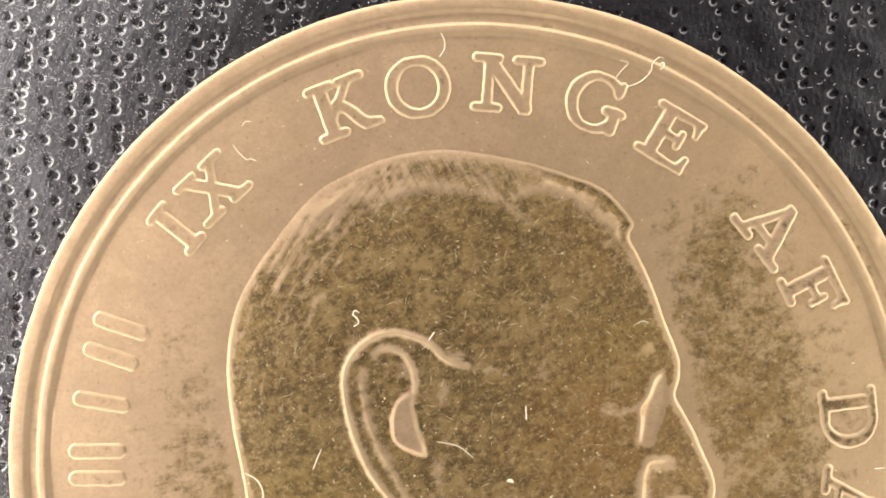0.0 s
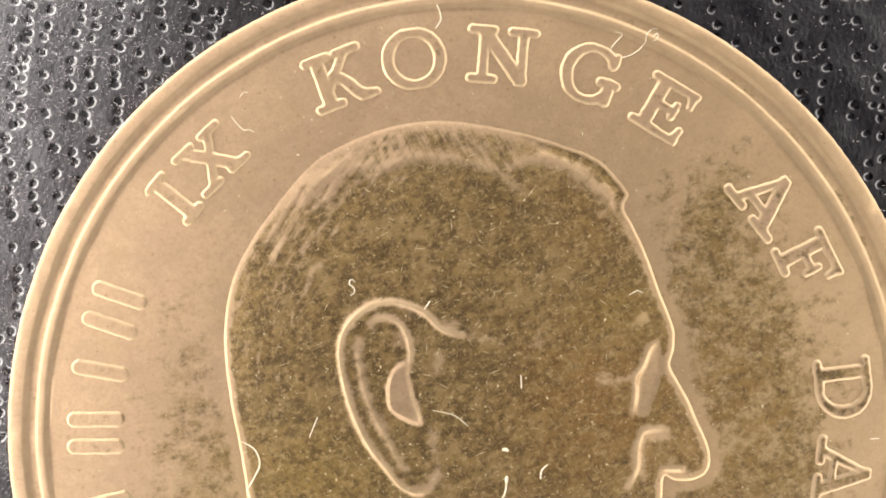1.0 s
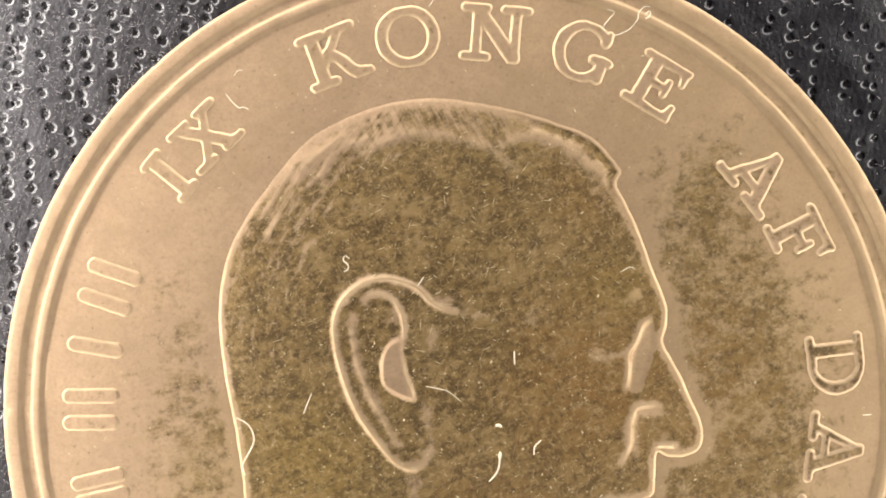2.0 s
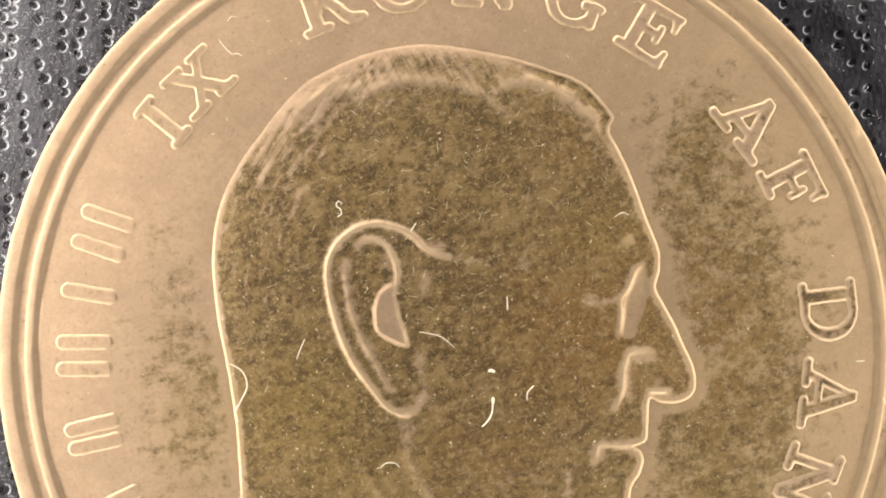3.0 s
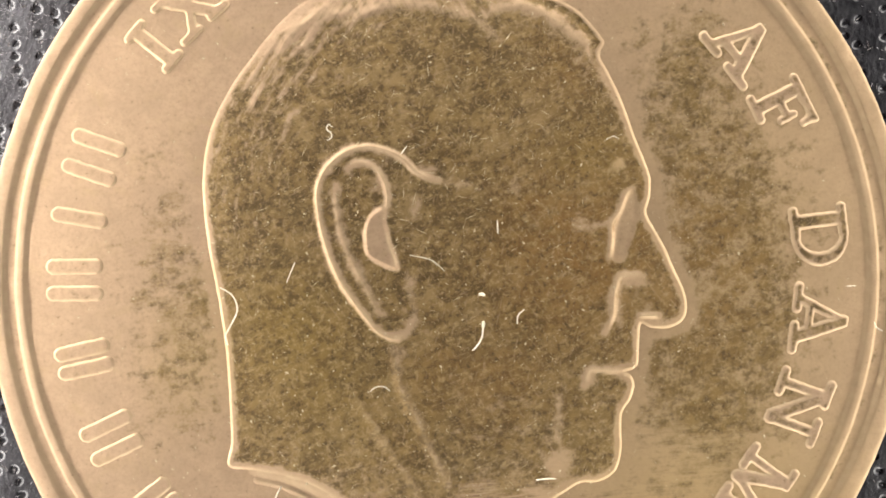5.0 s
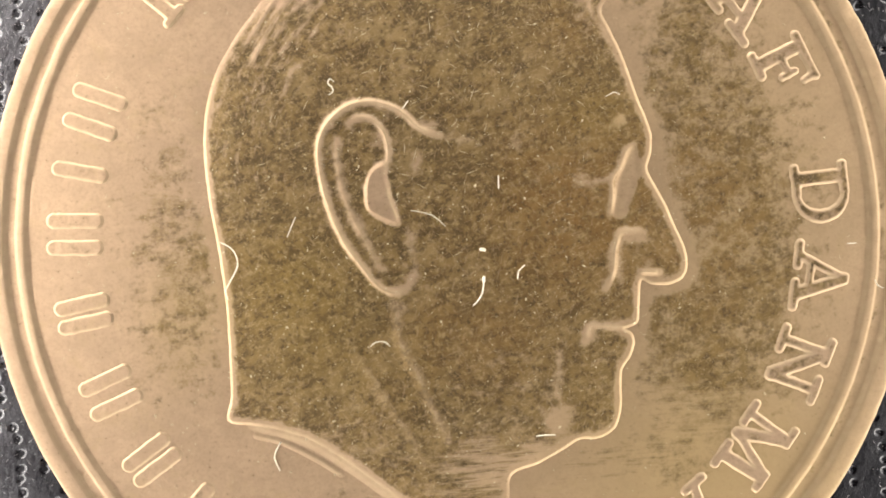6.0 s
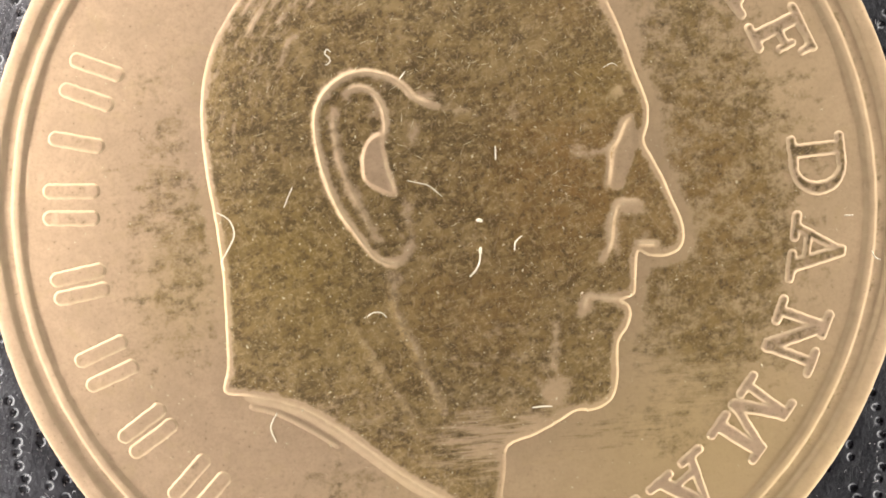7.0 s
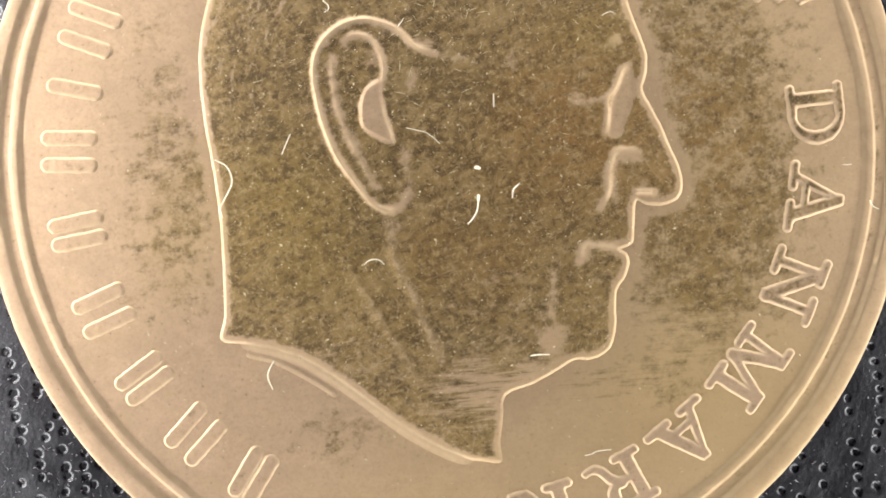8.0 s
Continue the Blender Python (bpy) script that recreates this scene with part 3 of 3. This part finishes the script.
    edge = np.maximum(edge, 0.45 * np.exp(-(q / 0.07) ** 2))
    high = smooth(y + 0.12 * x, 4.0, 8.0)
    tar = ((1 - high) * smooth(d, 0.08, 0.4) + high * (0.72 * smooth(d, 0.1, 0.5) + 0.28 * smooth(d, 0.6, 1.7))) * (1 - 0.95 * clean)
    tar = tar * (1 - 0.16 * smooth(-y, 1.5, 7.0))
    # darker in the hollows and in the grooves between the strands, paler along their backs
    tar = np.minimum(tar + 0.3 * hollow * smooth(d, 0.3, 0.8), 1.0)
    tar = tar * (1 - 0.04 * np.minimum(1.0, 1.4 * top) - 0.2 * np.minimum(1.0, 1.4 * top) * smooth(np.sin(flow), -0.7, 0.7))
    tar = np.maximum(tar, lock * (0.92 + 0.16 * np.sin((x - y) * 9.5 + 2.5 * ripple(x, y, 1.1, 36))))
    tar = tar * (1 - 0.12 * sweep - 0.22 * sweep * smooth(np.sin(strand), -0.4, 0.8))
    tar = tar * (1 - 0.22 * back * smooth(np.sin(d * 19 + 3.0 * ripple(x, y, 1.4, 33)), 0.1, 0.9))
    me = sheet_mesh("relief_bust", xs, ys, h, (d > -0.14) | (q < 0.26) | ((d > -0.5) & (zone > 0.3)), tarnish=np.clip(tar, 0, 1), wear=np.clip(edge, 0, 1), combed=np.clip(top * 1.5, 0, 1), swept=np.clip(sweep * 1.4, 0, 1), **stains(x, y))
    ob = part("relief_bust", me, METAL, coin, "low raised profile relief, darkly tarnished with pale worn edges")
    ob.location = (0, 0, FIELD * MM)


relief()


# ---------------------------------------------------------------- the legend
def arc(cx, cy, rx, ry, a0, a1, n=18):
    t = np.radians(np.linspace(a0, a1, n))
    return np.stack([cx + rx * np.cos(t), cy + ry * np.sin(t)], 1)


BOLD, THIN, FOOT = 0.12, 0.08, 0.075


def bowl(cx, cy, rx, ry, a0, a1, fat=BOLD, thin=THIN, n=24):
    """A round stroke, boldest at its sides and thin at top and bottom."""
    t = np.radians(np.linspace(a0, a1, n))
    return arc(cx, cy, rx, ry, a0, a1, n), thin + (fat - thin) * np.cos(t) ** 2


def line(x0, y0, x1, y1, w0=BOLD, w1=None):
    return np.array([(x0, y0), (x1, y1)]), np.array([w0, w0 if w1 is None else w1])


def foot(x, y, half=0.2, left=1.0, right=1.0):
    """A flat serif."""
    return [line(x - half * left, y, x + half * right, y, FOOT)]


def upright(x, w=BOLD, half=0.2):
    return [line(x, 0.05, x, 0.95, w)] + foot(x, FOOT, half) + foot(x, 1 - FOOT, half)


def glyph(ch):
    """Strokes of a letter, cap height 1, and its width."""
    if ch == "I":
        return upright(0.22, BOLD, 0.17), 0.44
    if ch == "K":
        s = upright(0.25) + [line(0.35, 0.42, 0.78, 0.93, 0.075)] + foot(0.80, 1 - FOOT, 0.19)[:1]
        leg = spline([(0.46, 0.56), (0.62, 0.42), (0.78, 0.16), (0.92, 0.055), (1.08, 0.06)])
        return s + [(leg, np.linspace(0.095, 0.115, len(leg)) * np.where(np.arange(len(leg)) > len(leg) * 0.8, 0.6, 1))], 1.1
    if ch == "O":
        return [bowl(0.56, 0.5, 0.46, 0.46, 0, 360, 0.105, 0.085, 40)], 1.12
    if ch == "N":
        return [line(0.24, 0.05, 0.24, 0.95, 0.085), line(0.92, 0.08, 0.92, 0.95, 0.085), line(0.22, 0.93, 0.90, 0.09, 0.115)] + foot(0.24, FOOT, 0.2)[:1] + foot(0.2, 1 - FOOT, 0.19)[:1] + foot(0.92, 1 - FOOT, 0.2)[:1], 1.14
    if ch == "G":
        return [bowl(0.53, 0.5, 0.43, 0.46, 42, 318, 0.11, 0.072, 30), line(0.90, 0.12, 0.90, 0.40, 0.10), line(0.74, 0.42, 1.02, 0.42, FOOT), line(0.86, 0.74, 0.90, 0.92, 0.07, 0.05)], 1.06
    if ch == "D":
        return upright(0.25)[:-2] + foot(0.25, FOOT, 0.2)[:1] + foot(0.25, 1 - FOOT, 0.2)[:1] + [line(0.2, 0.935, 0.5, 0.935, THIN), line(0.2, 0.065, 0.5, 0.065, THIN), bowl(0.5, 0.5, 0.44, 0.435, -90, 90, 0.115, 0.065)], 1.06
    if ch in "EF":
        s = upright(0.25) + [line(0.2, 0.94, 0.84, 0.94, THIN), line(0.80, 0.92, 0.84, 0.72, 0.08, 0.055), line(0.3, 0.52, 0.6, 0.52, 0.065), line(0.62, 0.64, 0.62, 0.40, 0.06)]
        if ch == "E":
            s += [line(0.2, 0.06, 0.86, 0.06, THIN), line(0.84, 0.08, 0.88, 0.28, 0.085, 0.055)]
        return s, 0.92
    if ch == "A":
        return [line(0.20, 0.06, 0.54, 0.95, 0.08, 0.06), line(0.54, 0.93, 0.92, 0.06, 0.10, 0.12), line(0.34, 0.32, 0.76, 0.32, 0.065)] + foot(0.2, FOOT, 0.19)[:1] + foot(0.92, FOOT, 0.22)[:1], 1.12
    if ch == "M":
        return [line(0.22, 0.05, 0.24, 0.93, 0.075), line(1.1, 0.05, 1.06, 0.93, 0.11), line(0.26, 0.93, 0.64, 0.10, 0.105), line(0.64, 0.10, 1.0, 0.93, 0.075)] + foot(0.22, FOOT, 0.2)[:1] + foot(1.1, FOOT, 0.22)[:1] + foot(0.18, 1 - FOOT, 0.14)[:1] + foot(1.12, 1 - FOOT, 0.14)[:1], 1.32
    if ch == "R":
        leg = spline([(0.52, 0.50), (0.66, 0.36), (0.76, 0.14), (0.88, 0.055), (1.02, 0.07)])
        return upright(0.25) + [line(0.2, 0.94, 0.52, 0.94, THIN), line(0.25, 0.49, 0.52, 0.49, 0.065), bowl(0.52, 0.70, 0.24, 0.215, -90, 90, 0.11, 0.07), (leg, np.linspace(0.095, 0.065, len(leg)))], 1.04
    return [line(0.2, 0.95, 0.86, 0.05, 0.115), line(0.2, 0.05, 0.84, 0.95, 0.08)] + [f for px, py in ((0.18, FOOT), (0.88, FOOT), (0.2, 1 - FOOT), (0.86, 1 - FOOT)) for f in foot(px, py, 0.19)[:1]], 1.06


CAP, BASE_R, RAISE = 1.90, 11.66, 0.06


def letter_mesh(ch, strokes, width, stain=0.2):
    step = 0.024
    xs = np.arange(-width / 2 * CAP - 0.25, width / 2 * CAP + 0.25, step)
    ys = np.arange(-0.2, CAP + 0.2, step)
    x, y = np.meshgrid(xs, ys)
    u, v = x / CAP + width / 2, y / CAP
    d = np.full(x.shape, 9.0)
    for pts, wid in strokes:
        o = away(u, v, pts, False, wid)
        k = np.maximum(0.05 - np.abs(d - o), 0) / 0.05
        d = np.minimum(d, o) - k * k * 0.0125
    over = 0.02 if ch in "OG" and ch else 0.0
    d = np.maximum(d, np.maximum(-v - over, v - 1 - over))      # flat heads and feet
    d = -d * CAP + 0.008 * ripple(x, y, 0.22, 53 + ord(ch or "#") % 7) + 0.008 * ripple(x, y, 0.7, 61 + ord(ch or "#") % 5)
    h = (RAISE if ch else 0.8 * RAISE) * smooth(d, -0.055, 0.06) - 0.008 + 0.004 * ripple(x, y, 0.6, 41)
    tar = stain * smooth(d, 0.03, 0.12)
    # a pale line round each letter, its glint of light painted in with the wear
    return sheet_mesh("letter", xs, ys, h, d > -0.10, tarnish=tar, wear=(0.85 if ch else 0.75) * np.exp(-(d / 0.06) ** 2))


def set_on_ring(ob, angle, radius=BASE_R, size=1.0):
    t = radians(angle)
    up, right = Vector((math.cos(t), math.sin(t), 0)), Vector((math.sin(t), -math.cos(t), 0))
    turn = Matrix((right, up, (0, 0, 1))).transposed().to_4x4()
    ob.matrix_basis = Matrix.Translation((up.x * radius * MM, up.y * radius * MM, FIELD * MM)) @ turn @ Matrix.Diagonal((size, size, 1.0, 1.0))


BARS = {}
for ch, angle in (("I", 141.8), ("X", 133.6), ("K", 110.4), ("O", 98.8), ("N", 85.4), ("G", 71.7), ("E", 59.3), ("A", 38.5), ("F", 26.9),
                  ("D", 6.6), ("A", -6.3), ("N", -20.0), ("M", -34.4), ("A", -48.6), ("R", -61.0), ("K", -73.4)):
    stain = 0.22 + 0.6 * float(blob(angle, 0.0, 4.0, 0.0, 26.0, 1.0))      # darkest beside the face
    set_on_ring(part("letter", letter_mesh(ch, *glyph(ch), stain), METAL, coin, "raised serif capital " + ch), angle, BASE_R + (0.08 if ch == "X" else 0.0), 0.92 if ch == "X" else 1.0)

# the struck name, as plain raised bars
for angle, wide in ((161.2, 1.0), (170.7, 0.36), (180.3, 0.92), (192.6, 0.78), (205.4, 0.92), (217.5, 0.78), (229.1, 0.92), (240.0, 0.74)):
    if wide not in BARS:
        places = (wide / 2,) if wide < 0.4 else (0.22, wide - 0.22)
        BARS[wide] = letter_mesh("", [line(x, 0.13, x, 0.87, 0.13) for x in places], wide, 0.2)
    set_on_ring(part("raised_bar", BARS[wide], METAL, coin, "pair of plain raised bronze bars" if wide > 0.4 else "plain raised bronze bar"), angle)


# ---------------------------------------------------------------- lint and dust lying on the coin
def fibre(points, thick, lift=0.02, label="fine pale curled lint fibre lying on the coin"):
    """A thin bent fibre as a round tube."""
    pts = spline(points, False, 6)
    n, sides = len(pts), 6
    path = np.c_[pts, np.zeros(n)]
    for i in range(n):
        px, py = pts[i]
        d = float(inside(np.array([px]), np.array([py]), OUTLINE)[0])
        path[i, 2] = FIELD + lift + (0.1 * float(smooth(np.array(d), -0.1, 0.15)) + 0.16 * (1 - math.exp(-max(d, 0) / 1.6)) if d > -0.12 else 0.0)
        if math.hypot(px, py) > 14.0:
            path[i, 2] = FIELD + 0.16
    path[:, 2] = np.convolve(np.pad(path[:, 2], 2, mode="edge"), np.ones(5) / 5, "valid")
    tang = np.gradient(path, axis=0)
    tang /= np.linalg.norm(tang, axis=1)[:, None] + 1e-9
    side = np.cross(tang, (0, 0, 1.0))
    side /= np.linalg.norm(side, axis=1)[:, None] + 1e-9
    upv = np.cross(side, tang)
    taper = thick * (0.55 + 0.45 * np.sin(np.linspace(0.25, math.pi - 0.25, n)))
    ang = np.arange(sides) / sides * 2 * math.pi
    co = path[:, None] + taper[:, None, None] * (side[:, None] * np.cos(ang)[None, :, None] + upv[:, None] * np.sin(ang)[None, :, None])
    bm = bmesh.new()
    rings = [[bm.verts.new(c * MM) for c in ring] for ring in co]
    for p, q in zip(rings, rings[1:]):
        for k in range(sides):
            bm.faces.new((p[k], p[(k + 1) % sides], q[(k + 1) % sides], q[k]))
    bm.faces.new(rings[0][::-1])
    bm.faces.new(rings[-1])
    for f in bm.faces:
        f.smooth = True
    me = bpy.data.meshes.new("lint_fibre")
    bm.to_mesh(me)
    bm.free()
    me.materials.append(LINT)
    tagged(new("lint_fibre", me), label, "lint", "lint on the coin")


fibre([(-3.84, 5.04), (-3.98, 5.13), (-4.04, 4.98), (-3.9, 4.85), (-3.88, 4.7), (-4.02, 4.6)], 0.022)
fibre([(-7.65, -0.31), (-7.23, -0.56), (-7.06, -1.06), (-7.32, -1.63), (-7.47, -1.92), (-7.38, -2.25)], 0.026)
fibre([(1.17, -1.42), (1.13, -1.92), (0.98, -2.21), (0.81, -2.38)], 0.03)
fibre([(1.17, -1.40), (1.16, -1.62)], 0.055, 0.04, "short thick pale lint tuft lying on the coin")
fibre([(1.02, -0.52), (1.12, -0.50), (1.22, -0.55)], 0.055, 0.04, "short thick pale lint tuft lying on the coin")
fibre([(2.54, -1.01), (2.33, -1.22), (2.3, -1.5)], 0.026)
fibre([(2.95, -6.75), (3.27, -6.71), (3.61, -6.71)], 0.026)
fibre([(-2.59, -3.76), (-2.41, -3.61), (-2.12, -3.6), (-1.93, -3.75)], 0.02)
fibre([(-5.1, 0.55), (-5.25, 0.21), (-5.38, -0.13)], 0.018)
fibre([(-5.64, -7.03), (-5.85, -7.54), (-5.67, -8.01)], 0.026)
fibre([(-1.17, 14.17), (-1.05, 13.92), (-1.06, 13.7), (-1.21, 13.46)], 0.022)
fibre([(-8.02, 10.56), (-7.8, 10.28), (-7.58, 10.08), (-7.44, 10.1), (-7.25, 10.03)], 0.018)
fibre([(-7.72, 11.16), (-7.61, 11.31), (-7.43, 11.33)], 0.014)
fibre([(4.7, 13.3), (4.95, 13.22), (4.75, 12.98), (4.62, 12.75), (4.9, 12.5), (5.4, 12.65), (5.7, 12.95), (5.75, 13.2), (5.95, 13.4), (6.12, 13.38)], 0.016)
fibre([(5.95, 13.15), (6.1, 13.25), (6.12, 13.1), (5.98, 13.0)], 0.016)
fibre([(-1.29, 0.79), (-0.91, 0.72), (-0.53, 0.61), (-0.12, 0.27)], 0.014)
fibre([(1.63, 1.96), (1.65, 1.51)], 0.022)
fibre([(14.26, -1.45), (14.36, -1.64), (14.55, -1.73)], 0.02)
fibre([(13.44, -0.25), (13.74, -0.23)], 0.018)
fibre([(4.86, -10.12), (5.09, -10.08), (5.28, -9.97), (5.75, -9.92)], 0.018)
fibre([(5.21, 4.61), (5.49, 4.76), (5.68, 4.69)], 0.014)
fibre([(-1.57, 4.14), (-1.38, 4.42)], 0.018)


def dust():
    """Countless pale specks and short strokes on the coin, thickest on the tarnished middle."""
    r = random.Random(17)
    verts, faces = [], []
    octa = [(1, 0, 0), (0, 1, 0), (-1, 0, 0), (0, -1, 0), (0, 0, 1), (0, 0, -1)]
    tri = [(0, 1, 4), (1, 2, 4), (2, 3, 4), (3, 0, 4), (1, 0, 5), (2, 1, 5), (3, 2, 5), (0, 3, 5)]
    spots = []
    while len(spots) < 1900:
        px, py = r.uniform(-13.6, 13.6), r.uniform(-13.6, 13.8)
        d = math.hypot(px, py)
        if d < 13.8 and r.random() < (1.0 if d < 8.5 else 0.35):
            spots.append((px, py))
    strokes = [(r.gauss(-0.2, 2.8), r.gauss(4.4, 2.8)) for _ in range(100)]      # scuffs, most of them over the crown
    strokes = [p for p in strokes if math.hypot(*p) < 9.6]
    spots = strokes + spots
    arr = np.array(spots)
    depth = inside(arr[:, 0], arr[:, 1], OUTLINE)
    for i, ((px, py), d) in enumerate(zip(spots, depth)):
        s = 0.010 + 0.026 * r.random() ** 3
        long = r.choice((1, 1, 1.3, 2.2, 6.0, 8.0))
        s = r.uniform(0.006, 0.011) if long > 5 else s
        turn = r.uniform(0, 3.14)
        if i < len(strokes):
            s, long, turn = r.uniform(0.007, 0.012), r.uniform(9.0, 24.0), r.choice((0.2, 0.5, 1.1, 1.4, 2.6)) + r.gauss(0, 0.2)
        z = FIELD + 0.5 * s + (0.095 * float(smooth(np.array(d), -0.09, 0.13)) + 0.16 * (1 - math.exp(-max(d, 0) / 1.6)) if d > -0.1 else 0.0)
        k = len(verts)
        for ox, oy, oz in octa:
            ux, uy = ox * s * long, oy * s
            verts.append(((px + ux * math.cos(turn) - uy * math.sin(turn)) * MM, (py + ux * math.sin(turn) + uy * math.cos(turn)) * MM, (z + oz * s * 0.7) * MM))
        faces += [tuple(k + i for i in f) for f in tri]
    me = bpy.data.meshes.new("dust_specks")
    me.from_pydata(verts, [], faces)
    me.materials.append(DUST)
    tagged(new("dust_specks", me), "scattered pale dust specks on the coin's face", "dust", kind="stuff")


dust()


def fuzz():
    """Fine pale fibres and flecks caught on the cloth."""
    r = random.Random(23)
    verts, faces = [], []
    made = 0
    while made < 5200:
        px, py = r.uniform(-18.5, 17.6), r.uniform(-14.0, 18.8)
        # packed thickest at upper left, where it also stands in for the cloth's sheen
        if math.hypot(px, py) < 15.75 or r.random() < (0.93 if px > 0 else 0.75 * float(smooth(np.array(px + 0.5 * (9 - py)), -17.0, -9.0))):
            continue
        made += 1
        fleck = r.random() < 0.45
        turn, bend = r.uniform(0, 6.283), r.uniform(-1.6, 1.6)
        size = r.uniform(0.008, 0.024) if fleck else r.uniform(0.004, 0.008)
        length = r.uniform(0.02, 0.05) if fleck else 0.05 + 0.22 * r.random() ** 2
        segs, k = (2 if fleck else 5), len(verts)
        z = 0.012
        for i in range(segs + 1):
            dx, dy = -math.sin(turn), math.cos(turn)
            w = size * (0.6 if i in (0, segs) else 1.0)
            for ox, oz in ((-1, 0.0), (1, 0.0), (0, 1.4)):
                verts.append(((px + ox * w * dx) * MM, (py + ox * w * dy) * MM, (z + oz * w) * MM))
            px, py = px + math.cos(turn) * length / segs, py + math.sin(turn) * length / segs
            turn += bend / segs + r.gauss(0, 0.2)
        for i in range(segs):
            o = k + 3 * i
            for a0, b0 in ((0, 1), (1, 2), (2, 0)):
                faces.append((o + a0, o + b0, o + 3 + b0, o + 3 + a0))
        faces += [(k, k + 2, k + 1), (k + 3 * segs, k + 3 * segs + 1, k + 3 * segs + 2)]
    me = bpy.data.meshes.new("cloth_fuzz")
    me.from_pydata(verts, [], faces)
    me.materials.append(FUZZ)
    tagged(new("cloth_fuzz", me), "fine grey fuzz and flecks caught on the black cloth", "fuzz", kind="stuff")


fuzz()
